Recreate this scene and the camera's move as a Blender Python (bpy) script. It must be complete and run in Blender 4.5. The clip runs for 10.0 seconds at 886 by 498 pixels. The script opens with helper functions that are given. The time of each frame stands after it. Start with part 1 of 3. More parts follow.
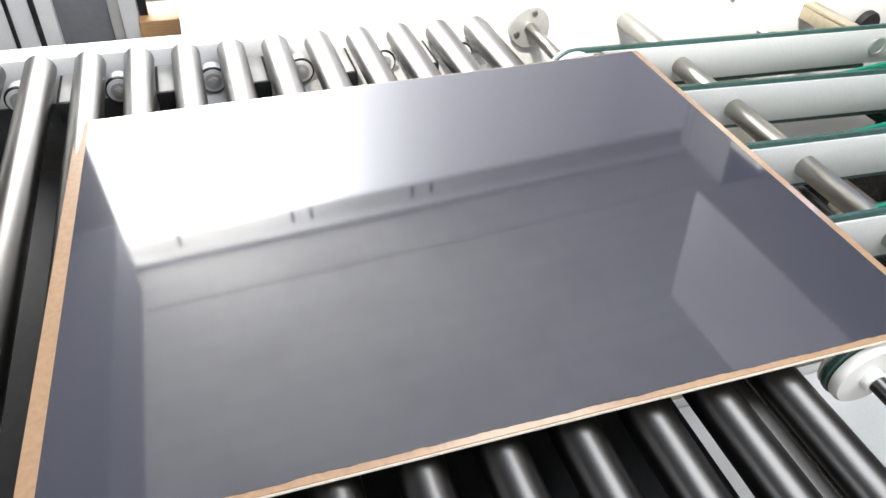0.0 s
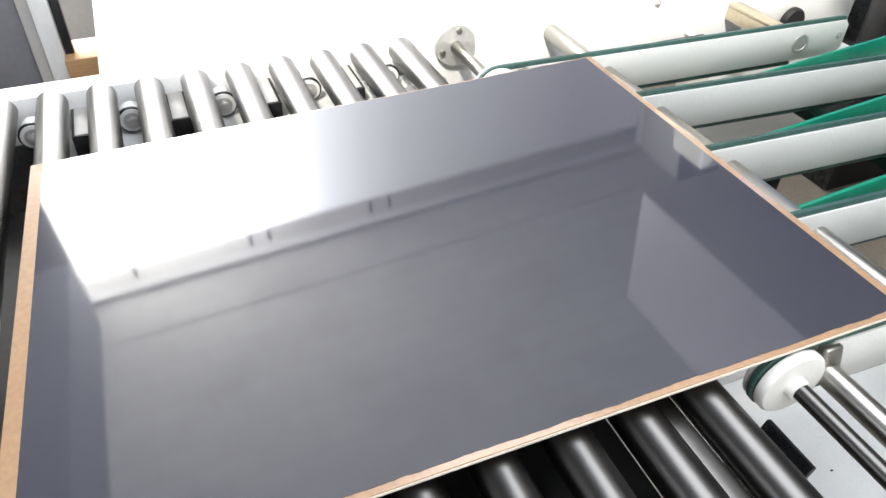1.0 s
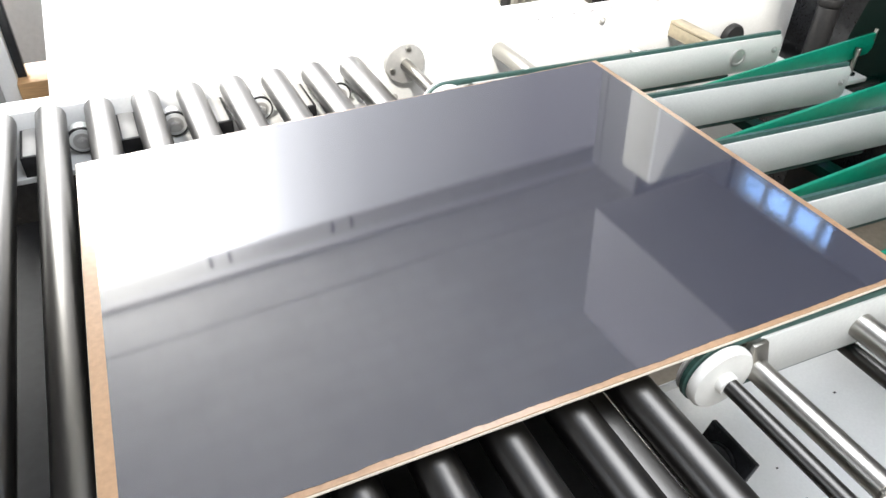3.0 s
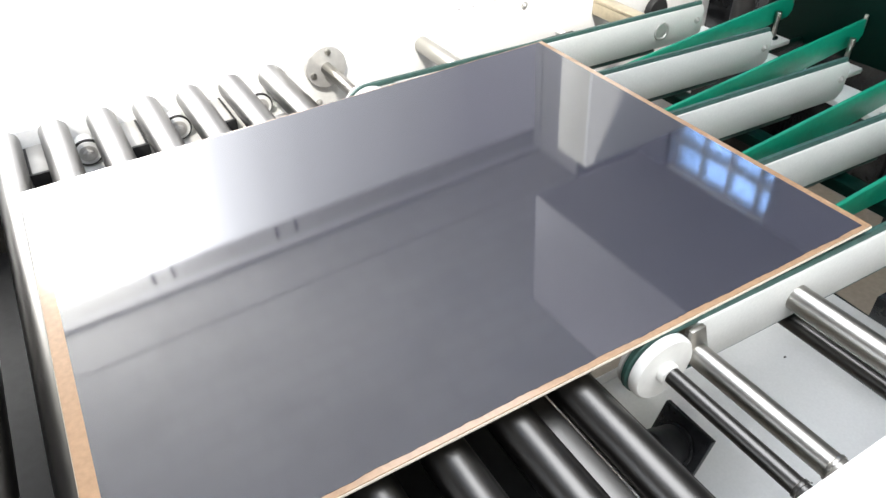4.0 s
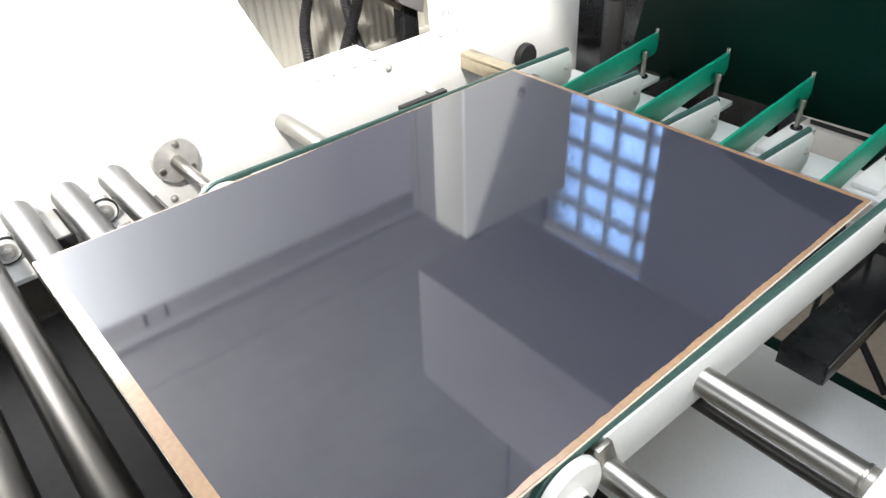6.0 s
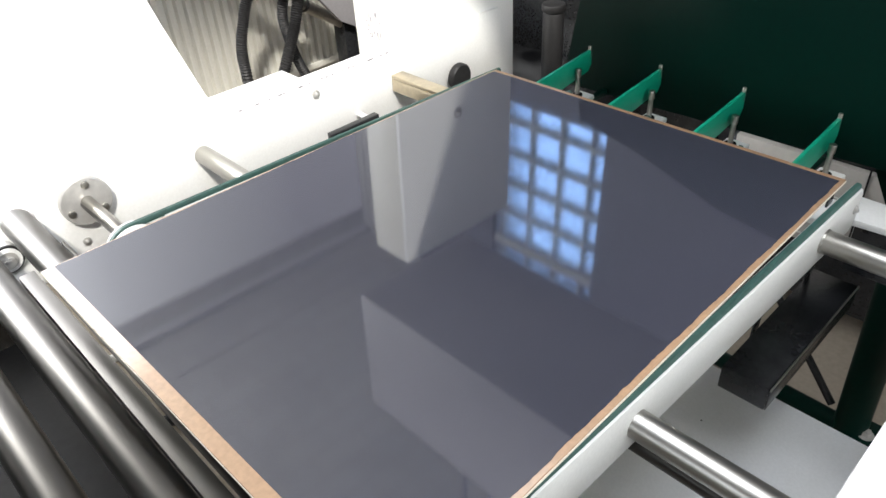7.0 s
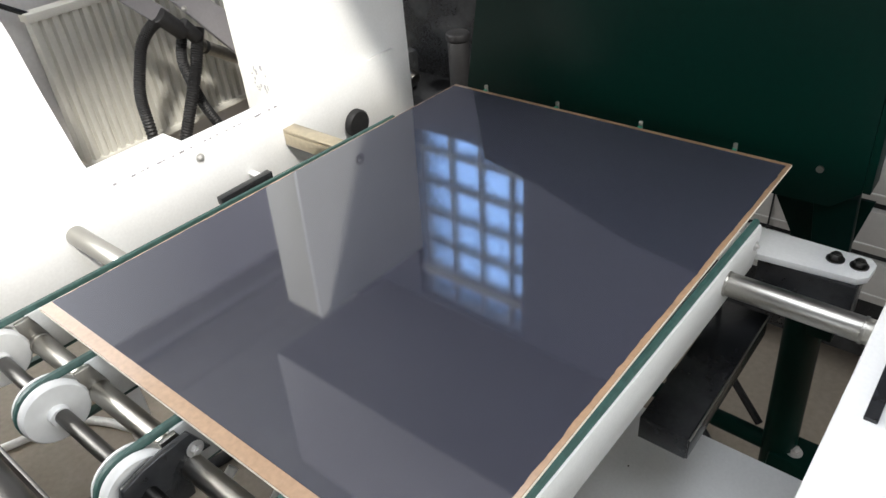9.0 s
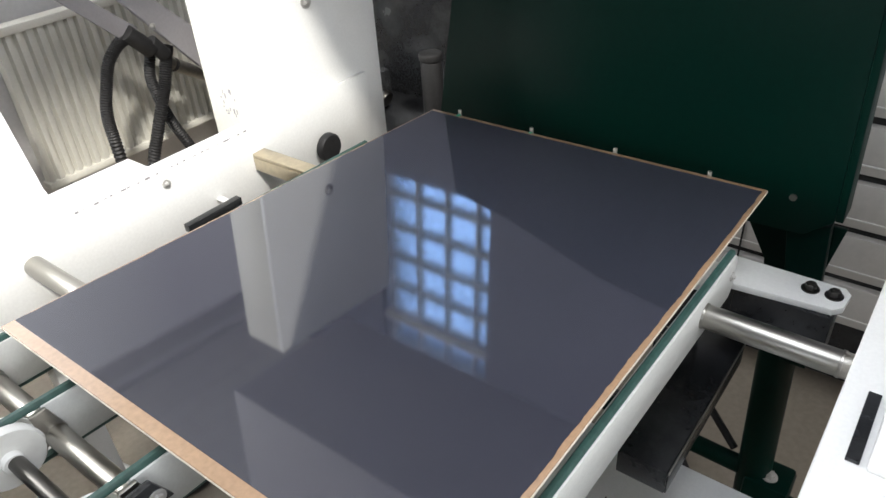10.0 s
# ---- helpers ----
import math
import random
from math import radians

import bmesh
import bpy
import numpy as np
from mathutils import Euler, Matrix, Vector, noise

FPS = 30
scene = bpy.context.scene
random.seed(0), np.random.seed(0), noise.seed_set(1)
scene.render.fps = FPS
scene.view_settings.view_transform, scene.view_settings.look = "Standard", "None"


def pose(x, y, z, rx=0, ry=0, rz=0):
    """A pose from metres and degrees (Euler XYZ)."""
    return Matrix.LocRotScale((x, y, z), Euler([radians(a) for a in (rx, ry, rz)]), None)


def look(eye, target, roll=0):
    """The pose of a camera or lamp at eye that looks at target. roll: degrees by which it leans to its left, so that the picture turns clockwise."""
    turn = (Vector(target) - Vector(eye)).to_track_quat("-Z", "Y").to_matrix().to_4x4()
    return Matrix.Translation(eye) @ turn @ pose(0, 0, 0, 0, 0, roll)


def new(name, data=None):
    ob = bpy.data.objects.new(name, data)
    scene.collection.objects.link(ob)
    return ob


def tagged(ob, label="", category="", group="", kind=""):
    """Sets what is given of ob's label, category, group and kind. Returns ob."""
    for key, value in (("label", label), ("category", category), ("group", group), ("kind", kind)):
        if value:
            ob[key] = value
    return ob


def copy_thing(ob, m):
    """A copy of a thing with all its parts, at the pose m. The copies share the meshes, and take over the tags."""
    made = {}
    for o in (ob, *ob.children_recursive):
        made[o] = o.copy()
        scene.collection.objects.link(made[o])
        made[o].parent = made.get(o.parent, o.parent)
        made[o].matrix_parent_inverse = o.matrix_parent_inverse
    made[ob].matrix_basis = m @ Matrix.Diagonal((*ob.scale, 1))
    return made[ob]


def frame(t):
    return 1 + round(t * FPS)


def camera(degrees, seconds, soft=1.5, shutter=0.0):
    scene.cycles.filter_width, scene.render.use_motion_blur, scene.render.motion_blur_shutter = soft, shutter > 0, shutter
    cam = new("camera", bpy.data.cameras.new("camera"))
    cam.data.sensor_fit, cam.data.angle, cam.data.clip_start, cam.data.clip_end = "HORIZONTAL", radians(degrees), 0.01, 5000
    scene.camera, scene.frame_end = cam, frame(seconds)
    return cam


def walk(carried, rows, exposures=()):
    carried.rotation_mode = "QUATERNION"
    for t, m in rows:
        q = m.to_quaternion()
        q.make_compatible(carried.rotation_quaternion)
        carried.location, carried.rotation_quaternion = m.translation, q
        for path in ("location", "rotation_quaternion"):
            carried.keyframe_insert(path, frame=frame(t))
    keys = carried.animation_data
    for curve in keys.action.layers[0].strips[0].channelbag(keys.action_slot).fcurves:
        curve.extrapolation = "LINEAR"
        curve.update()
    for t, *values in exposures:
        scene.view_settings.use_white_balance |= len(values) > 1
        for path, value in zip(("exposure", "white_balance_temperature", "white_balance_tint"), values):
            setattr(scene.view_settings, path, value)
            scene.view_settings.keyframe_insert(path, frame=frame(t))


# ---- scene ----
cam = camera(63.05, 10.0, soft=1.5)
PATH = [
    (0, (0.1739, -0.3102, 1.4338), (0.7048, 1.1237, 0.1446), 3.26),
    (0.5, (0.2135, -0.3075, 1.4422), (0.7653, 1.1260, 0.1614), 0.68),
    (1, (0.2381, -0.3045, 1.4422), (0.8415, 1.1212, 0.1759), 0.94),
    (1.5, (0.2359, -0.3165, 1.4479), (0.8815, 1.1044, 0.1972), 2.35),
    (2, (0.2390, -0.3270, 1.4496), (0.9168, 1.1054, 0.2294), 2.26),
    (3.5, (0.2750, -0.3376, 1.4433), (0.9904, 1.0718, 0.2179), 0.17),
    (4, (0.3059, -0.3232, 1.4470), (1.0764, 1.0372, 0.1998), -2.01),
    (4.5, (0.3543, -0.2941, 1.4471), (1.1650, 1.0276, 0.1839), -1.73),
    (5, (0.3685, -0.2577, 1.4566), (1.2639, 1.0651, 0.2532), -2.48),
    (6.5, (0.4493, -0.2418, 1.4587), (1.4825, 0.9892, 0.2683), -4.01),
    (7, (0.4822, -0.2338, 1.4585), (1.5693, 0.9626, 0.2808), -3.86),
    (7.5, (0.5205, -0.2356, 1.4596), (1.6479, 0.9256, 0.2846), -4.28),
    (8, (0.5680, -0.2467, 1.4592), (1.7142, 0.9018, 0.2900), -3.54),
    (8.5, (0.5762, -0.2428, 1.4654), (1.7468, 0.8903, 0.3052), -4.01),
    (9, (0.5842, -0.2209, 1.4751), (1.8031, 0.8697, 0.3241), -5.35),
    (9.5, (0.5952, -0.2119, 1.4791), (1.8580, 0.8398, 0.3393), -4.55),
    (10, (0.6064, -0.2023, 1.4821), (1.8899, 0.8413, 0.3582), -4.00),
]
EXPOSURE = [(0, 0.28), (4.5, 0.28), (6.5, 0.10), (8, -0.12), (10, -0.20)]
walk(cam, [(t, look(eye, target, roll)) for t, eye, target, roll in PATH], EXPOSURE)

# ---- light ----
SUN_DIR = Vector((-0.36, -0.60, 0.80)).normalized()
world = bpy.data.worlds.new("world")
scene.world = world
world.use_nodes = True
wn, wl = world.node_tree.nodes, world.node_tree.links
sky = wn.new("ShaderNodeTexSky")
sky.sky_type, sky.sun_disc = "NISHITA", False
sky.sun_elevation = math.asin(SUN_DIR.z)
sky.sun_rotation = math.atan2(SUN_DIR.x, SUN_DIR.y)
wn["Background"].inputs["Strength"].default_value = 0.12
wl.new(sky.outputs[0], wn["Background"].inputs["Color"])

sun = new("sun", bpy.data.lights.new("sun", "SUN"))
sun.data.energy, sun.data.angle, sun.data.color = 5.0, radians(4.5), (1.0, 0.95, 0.87)
sun.matrix_world = look(SUN_DIR * 10, (0, 0, 0))


def fill_light(name, at, towards, w, h, watts, colour):
    ob = new(name, bpy.data.lights.new(name, "AREA"))
    ob.data.shape, ob.data.size, ob.data.size_y = "RECTANGLE", w, h
    ob.data.energy, ob.data.color = watts, colour
    ob.matrix_world = look(at, towards)
    return ob


# Fill lamps added in unseen openings of the room; the far window glows by its backdrop.
fill_light("overhead_fill", (0.75, -0.10, 2.97), (0.80, -0.05, 0), 1.2, 1.6, 42, (0.92, 0.95, 1.0))
fill_light("west_fill", (-2.15, -0.7, 1.7), (0.5, -0.2, 1.2), 1.5, 1.2, 12, (0.97, 0.98, 1.0))
fill_light("south_fill", (0.7, -2.12, 1.6), (0.9, 0.2, 0.85), 2.1, 1.15, 28, (1.0, 0.98, 0.95))

# ---- materials ----


def material(name, colour, rough=0.5, metal=0.0, grain=0.0, scale=40.0, bump=0.0, stretch=(1, 1, 1), wear=0.0, wear_scale=3.0,
             spec=0.5, ior=1.5, coat=0.0, wear_colour=None):
    m = bpy.data.materials.new(name)
    m.use_nodes = True
    n, l = m.node_tree.nodes, m.node_tree.links
    b = n["Principled BSDF"]
    b.inputs["Roughness"].default_value = rough
    b.inputs["Metallic"].default_value = metal
    b.inputs["Specular IOR Level"].default_value = spec
    b.inputs["IOR"].default_value = ior
    b.inputs["Coat Weight"].default_value = coat
    co = n.new("ShaderNodeTexCoord")
    mp = n.new("ShaderNodeMapping")
    mp.inputs["Scale"].default_value = stretch
    l.new(co.outputs["Object"], mp.inputs["Vector"])
    fine = n.new("ShaderNodeTexNoise")
    fine.inputs["Scale"].default_value, fine.inputs["Detail"].default_value = scale, 6
    l.new(mp.outputs[0], fine.inputs["Vector"])
    broad = n.new("ShaderNodeTexNoise")
    broad.inputs["Scale"].default_value, broad.inputs["Detail"].default_value = wear_scale, 5
    l.new(mp.outputs[0], broad.inputs["Vector"])
    dark = [c * (1 - grain) for c in colour]
    light = [min(1, c * (1 + grain * 0.5)) for c in colour]
    r1 = n.new("ShaderNodeValToRGB")
    r1.color_ramp.elements[0].color, r1.color_ramp.elements[1].color = (*dark, 1), (*light, 1)
    r1.color_ramp.elements[0].position, r1.color_ramp.elements[1].position = 0.3, 0.7
    l.new(fine.outputs["Fac"], r1.inputs[0])
    mix = n.new("ShaderNodeMix")
    mix.data_type = "RGBA"
    r2 = n.new("ShaderNodeValToRGB")
    r2.color_ramp.elements[0].position, r2.color_ramp.elements[1].position = 0.52, 0.78
    r2.color_ramp.elements[1].color = (wear, wear, wear, 1)
    l.new(broad.outputs["Fac"], r2.inputs[0])
    l.new(r2.outputs[0], mix.inputs["Factor"])
    l.new(r1.outputs[0], mix.inputs["A"])
    mix.inputs["B"].default_value = (*(wear_colour or [c * 0.5 for c in colour]), 1)
    l.new(mix.outputs["Result"], b.inputs["Base Color"])
    rr = n.new("ShaderNodeMapRange")
    rr.inputs["To Min"].default_value, rr.inputs["To Max"].default_value = max(0.02, rough * 0.8), min(1, rough * 1.25)
    l.new(broad.outputs["Fac"], rr.inputs["Value"])
    l.new(rr.outputs[0], b.inputs["Roughness"])
    if bump:
        bp = n.new("ShaderNodeBump")
        bp.inputs["Strength"].default_value, bp.inputs["Distance"].default_value = bump, 0.002
        l.new(fine.outputs["Fac"], bp.inputs["Height"])
        l.new(bp.outputs[0], b.inputs["Normal"])
    return m


def glow(name, colour, strength):
    m = bpy.data.materials.new(name)
    m.use_nodes = True
    n, l = m.node_tree.nodes, m.node_tree.links
    e = n.new("ShaderNodeEmission")
    e.inputs["Color"].default_value, e.inputs["Strength"].default_value = (*colour, 1), strength
    l.new(e.outputs[0], n["Material Output"].inputs["Surface"])
    return m


STEEL = material("brushed_steel", (0.42, 0.405, 0.37), 0.33, 1.0, 0.15, 60, 0.0, (1, 0.04, 1), 0.35, 6, wear_colour=(0.27, 0.255, 0.23))
DARK_STEEL = material("zinc_roller_steel", (0.115, 0.111, 0.105), 0.33, 1.0, 0.08, 40, 0.0, (1, 0.04, 1), 0.3, 9, wear_colour=(0.085, 0.081, 0.075))
SATIN = material("satin_zinc", (0.56, 0.55, 0.53), 0.46, 0.6, 0.10, 90, 0.02, wear=0.3, wear_scale=12, wear_colour=(0.44, 0.43, 0.41))
WHITE = material("white_powder_coat", (0.80, 0.805, 0.795), 0.42, 0, 0.04, 220, 0.06, wear=0.35, wear_scale=5, wear_colour=(0.60, 0.59, 0.55))
RAIL_WHITE = material("light_grey_powder_coat", (0.64, 0.65, 0.63), 0.40, 0, 0.05, 260, 0.08, wear=0.3, wear_scale=7, wear_colour=(0.57, 0.56, 0.53))
BELT = material("dark_green_belt", (0.034, 0.088, 0.075), 0.45, 0, 0.25, 120, 0.15, wear=0.4, wear_scale=20, wear_colour=(0.05, 0.12, 0.10))
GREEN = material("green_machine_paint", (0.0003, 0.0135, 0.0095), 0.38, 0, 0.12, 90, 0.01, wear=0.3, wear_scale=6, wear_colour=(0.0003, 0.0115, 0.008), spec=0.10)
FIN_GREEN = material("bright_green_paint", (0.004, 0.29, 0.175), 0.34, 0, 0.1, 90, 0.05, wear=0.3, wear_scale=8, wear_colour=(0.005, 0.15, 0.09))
PLASTIC = material("white_nylon", (0.80, 0.80, 0.77), 0.35, 0, 0.05, 90, 0.03, wear=0.3, wear_scale=14, wear_colour=(0.62, 0.61, 0.57))
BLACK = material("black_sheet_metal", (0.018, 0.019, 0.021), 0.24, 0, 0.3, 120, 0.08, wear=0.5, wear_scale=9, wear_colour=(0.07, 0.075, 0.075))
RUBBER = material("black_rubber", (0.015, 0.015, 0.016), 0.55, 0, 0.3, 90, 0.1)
CONCRETE = material("stained_concrete", (0.29, 0.252, 0.203), 0.75, 0, 0.12, 60, 0.25, wear=0.6, wear_scale=2.2, wear_colour=(0.17, 0.145, 0.11))
ZINC = material("yellowish_zinc_steel", (0.62, 0.54, 0.40), 0.30, 1.0, 0.12, 80, 0.02, wear=0.3, wear_scale=9, wear_colour=(0.46, 0.40, 0.30))
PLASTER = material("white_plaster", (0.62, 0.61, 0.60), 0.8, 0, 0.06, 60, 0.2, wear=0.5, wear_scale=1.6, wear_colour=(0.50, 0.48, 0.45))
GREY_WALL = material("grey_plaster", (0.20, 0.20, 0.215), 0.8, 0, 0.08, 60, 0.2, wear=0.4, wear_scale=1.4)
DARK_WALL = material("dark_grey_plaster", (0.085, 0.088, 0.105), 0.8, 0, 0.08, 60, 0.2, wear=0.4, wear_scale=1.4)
CEILING = material("whitewashed_brick", (0.60, 0.58, 0.54), 0.85, 0, 0.10, 24, 0.0, wear=0.6, wear_scale=3, wear_colour=(0.36, 0.35, 0.325))
_cn, _cl = CEILING.node_tree.nodes, CEILING.node_tree.links
_cb, _cc = _cn.new("ShaderNodeTexBrick"), _cn.new("ShaderNodeTexCoord")
_cb.inputs["Scale"].default_value, _cb.inputs["Mortar Size"].default_value = 1.0, 0.008
_cb.inputs["Brick Width"].default_value, _cb.inputs["Row Height"].default_value = 0.25, 0.12
_cb.inputs["Color1"].default_value, _cb.inputs["Color2"].default_value = (0.47, 0.46, 0.435, 1), (0.445, 0.435, 0.412, 1)
_cb.inputs["Mortar"].default_value = (0.42, 0.41, 0.385, 1)
_cl.new(_cc.outputs["Object"], _cb.inputs["Vector"])
_cmix = next(n for n in _cn if n.bl_idname == "ShaderNodeMix")
_cl.new(_cb.outputs["Color"], _cmix.inputs["A"])
HOOD = material("grey_hood_paint", (0.29, 0.282, 0.295), 0.5, 0, 0.05, 90, 0.04, wear=0.3, wear_scale=4)
MDF = material("tan_fibre_board", (0.42, 0.262, 0.150), 0.5, 0, 0.15, 160, 0.08, (1, 1, 1), 0.4, 14, wear_colour=(0.34, 0.20, 0.11), coat=0.9)
MDF.node_tree.nodes["Principled BSDF"].inputs["Coat Roughness"].default_value = 0.16
CORE = material("pale_board_core", (0.72, 0.66, 0.56), 0.7, 0, 0.12, 200, 0.1)
FILM = bpy.data.materials.new("grey_gloss_film")
FILM.use_nodes = True
_fn, _fl = FILM.node_tree.nodes, FILM.node_tree.links
_fd, _fg, _ff, _fm = _fn.new("ShaderNodeBsdfDiffuse"), _fn.new("ShaderNodeBsdfAnisotropic"), _fn.new("ShaderNodeFresnel"), _fn.new("ShaderNodeMixShader")
_fg.distribution = "GGX"
_fg.inputs["Roughness"].default_value = 0.048
_fg.inputs["Color"].default_value = (0.97, 0.98, 1.0, 1)
_ff.inputs["IOR"].default_value = 2.16
_fz = _fn.new("ShaderNodeTexNoise")
_fz.inputs["Scale"].default_value = 3.0
_fr = _fn.new("ShaderNodeValToRGB")
_fr.color_ramp.elements[0].color, _fr.color_ramp.elements[1].color = (0.036, 0.038, 0.054, 1), (0.044, 0.046, 0.063, 1)
_fl.new(_fz.outputs["Fac"], _fr.inputs[0])
_fl.new(_fr.outputs[0], _fd.inputs["Color"])
_fl.new(_ff.outputs[0], _fm.inputs[0])
_fl.new(_fd.outputs[0], _fm.inputs[1])
_fl.new(_fg.outputs[0], _fm.inputs[2])
_fl.new(_fm.outputs[0], _fn["Material Output"].inputs["Surface"])
RADIATOR = material("cream_radiator_enamel", (0.66, 0.65, 0.59), 0.4, 0, 0.04, 120, 0.03, wear=0.25, wear_scale=5)
WOOD = material("pale_wood", (0.55, 0.33, 0.15), 0.6, 0, 0.2, 30, 0.1, (1, 1, 12), 0.3, 5)
TILE = material("pale_panel", (0.46, 0.45, 0.43), 0.6, 0, 0.05, 60, 0.05, wear=0.4, wear_scale=3)
BLOCK_SKY = glow("sky_through_glass", (0.36, 0.58, 1.0), 8.0)
# Window backdrop: the glare's fade along x is painted into the emission ramp.
WINDOW_GLOW = glow("graded_window_glow", (1.0, 1.0, 0.98), 11.0)
_wn, _wl = WINDOW_GLOW.node_tree.nodes, WINDOW_GLOW.node_tree.links
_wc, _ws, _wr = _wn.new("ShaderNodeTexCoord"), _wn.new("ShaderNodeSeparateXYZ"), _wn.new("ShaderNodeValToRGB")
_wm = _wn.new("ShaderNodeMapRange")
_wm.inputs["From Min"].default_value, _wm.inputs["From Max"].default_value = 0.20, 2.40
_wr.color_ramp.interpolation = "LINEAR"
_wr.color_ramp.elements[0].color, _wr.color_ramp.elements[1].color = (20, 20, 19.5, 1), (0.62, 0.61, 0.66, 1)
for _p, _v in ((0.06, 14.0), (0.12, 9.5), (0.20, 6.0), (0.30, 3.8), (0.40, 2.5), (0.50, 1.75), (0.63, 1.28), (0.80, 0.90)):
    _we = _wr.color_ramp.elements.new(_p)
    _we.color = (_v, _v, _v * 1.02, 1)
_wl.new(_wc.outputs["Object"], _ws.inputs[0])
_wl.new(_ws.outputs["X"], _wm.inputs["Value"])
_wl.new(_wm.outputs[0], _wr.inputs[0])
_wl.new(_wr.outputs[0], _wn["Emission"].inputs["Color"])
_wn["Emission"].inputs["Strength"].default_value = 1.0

GLASS = bpy.data.materials.new("wavy_block_glass")
GLASS.use_nodes = True
_g = GLASS.node_tree.nodes["Principled BSDF"]
_g.inputs["Base Color"].default_value = (0.86, 0.93, 1.0, 1)
_g.inputs["Transmission Weight"].default_value = 1.0
_g.inputs["Roughness"].default_value, _g.inputs["IOR"].default_value = 0.03, 1.18
_gn = GLASS.node_tree.nodes.new("ShaderNodeTexNoise")
_gn.inputs["Scale"].default_value = 14
_gb = GLASS.node_tree.nodes.new("ShaderNodeBump")
_gb.inputs["Strength"].default_value, _gb.inputs["Distance"].default_value = 1.0, 0.035
GLASS.node_tree.links.new(_gn.outputs["Fac"], _gb.inputs["Height"])
GLASS.node_tree.links.new(_gb.outputs[0], _g.inputs["Normal"])

# ---- mesh helpers ----


def mesh_of(bm, name, mat, smooth=40):
    me = bpy.data.meshes.new(name)
    bm.normal_update()
    bm.to_mesh(me)
    bm.free()
    me.materials.append(mat)
    if smooth:
        me.polygons.foreach_set("use_smooth", [True] * len(me.polygons))
        me.set_sharp_from_angle(angle=radians(smooth))
    return me


def part(name, bm, mat, parent=None, label=""):
    ob = new(name, mesh_of(bm, name, mat))
    if parent:
        ob.parent = parent
    return tagged(ob, label)


def thing(name, at=(0, 0, 0), label="", category="", group="", kind=""):
    ob = new(name)
    ob.empty_display_size = 0.05
    ob.location = at
    return tagged(ob, label, category, group, kind)


def box(x0, x1, y0, y1, z0, z1, bevel=0.0, bm=None, segments=2):
    own = bmesh.new()
    bmesh.ops.create_cube(own, size=1)
    for v in own.verts:
        v.co = Vector((x0 + (v.co.x + 0.5) * (x1 - x0), y0 + (v.co.y + 0.5) * (y1 - y0), z0 + (v.co.z + 0.5) * (z1 - z0)))
    if bevel:
        bmesh.ops.bevel(own, geom=own.edges[:], offset=bevel, segments=segments, affect="EDGES", profile=0.5)
    return join(bm, own)


def join(bm, own):
    if bm is None:
        return own
    me = bpy.data.meshes.new("tmp")
    own.to_mesh(me)
    own.free()
    bm.from_mesh(me)
    bpy.data.meshes.remove(me)
    return bm


def rod(a, b, r, sides=24, bevel=0.0, bm=None, r2=None):
    a, b = Vector(a), Vector(b)
    own = bmesh.new()
    bmesh.ops.create_cone(own, cap_ends=True, segments=sides, radius1=r, radius2=r if r2 is None else r2, depth=(b - a).length)
    if bevel:
        rims = [e for e in own.edges if abs(e.verts[0].co.z - e.verts[1].co.z) < 1e-6]
        bmesh.ops.bevel(own, geom=rims, offset=bevel, segments=2, affect="EDGES", profile=0.5)
    turn = (b - a).to_track_quat("Z", "Y").to_matrix().to_4x4()
    bmesh.ops.transform(own, matrix=Matrix.Translation((a + b) / 2) @ turn, verts=own.verts)
    return join(bm, own)


def lathe(profile, axis_at, sides=32, bm=None):
    """Turns (radius, y) pairs round an axis along y through axis_at."""
    own = bmesh.new()
    rings = []
    for r, y in profile:
        rings.append([own.verts.new((axis_at[0] + r * math.cos(2 * math.pi * k / sides), axis_at[1] + y, axis_at[2] + r * math.sin(2 * math.pi * k / sides))) for k in range(sides)])
    for p, q in zip(rings, rings[1:]):
        for k in range(sides):
            own.faces.new((p[k], p[(k + 1) % sides], q[(k + 1) % sides], q[k]))
    own.faces.new(rings[0][::-1])
    own.faces.new(rings[-1])
    bmesh.ops.recalc_face_normals(own, faces=own.faces[:])
    return join(bm, own)


def prism(outline, y0, y1, bevel=0.0, axis="y", bm=None):
    """An outline in (x, z) [axis y], (x, y) [axis z] or (y, z) [axis x], given thickness."""
    own = bmesh.new()
    place = {"y": lambda u, w, d: (u, d, w), "z": lambda u, w, d: (u, w, d), "x": lambda u, w, d: (d, u, w)}[axis]
    a = [own.verts.new(place(u, w, y0)) for u, w in outline]
    b = [own.verts.new(place(u, w, y1)) for u, w in outline]
    own.faces.new(a)
    own.faces.new(b[::-1])
    for k in range(len(a)):
        j = (k + 1) % len(a)
        own.faces.new((a[k], b[k], b[j], a[j]))
    bmesh.ops.recalc_face_normals(own, faces=own.faces[:])
    if bevel:
        bmesh.ops.bevel(own, geom=own.edges[:], offset=bevel, segments=2, affect="EDGES", profile=0.5)
    return join(bm, own)


def smooth_path(points, steps=8):
    pts = [Vector(p) for p in points]
    pts = [pts[0] * 2 - pts[1], *pts, pts[-1] * 2 - pts[-2]]
    out = []
    for k in range(1, len(pts) - 2):
        p0, p1, p2, p3 = pts[k - 1 : k + 3]
        for s in range(steps):
            t = s / steps
            out.append(0.5 * (2 * p1 + (p2 - p0) * t + (2 * p0 - 5 * p1 + 4 * p2 - p3) * t * t + (3 * p1 - p0 - 3 * p2 + p3) * t ** 3))
    return out + [pts[-2]]


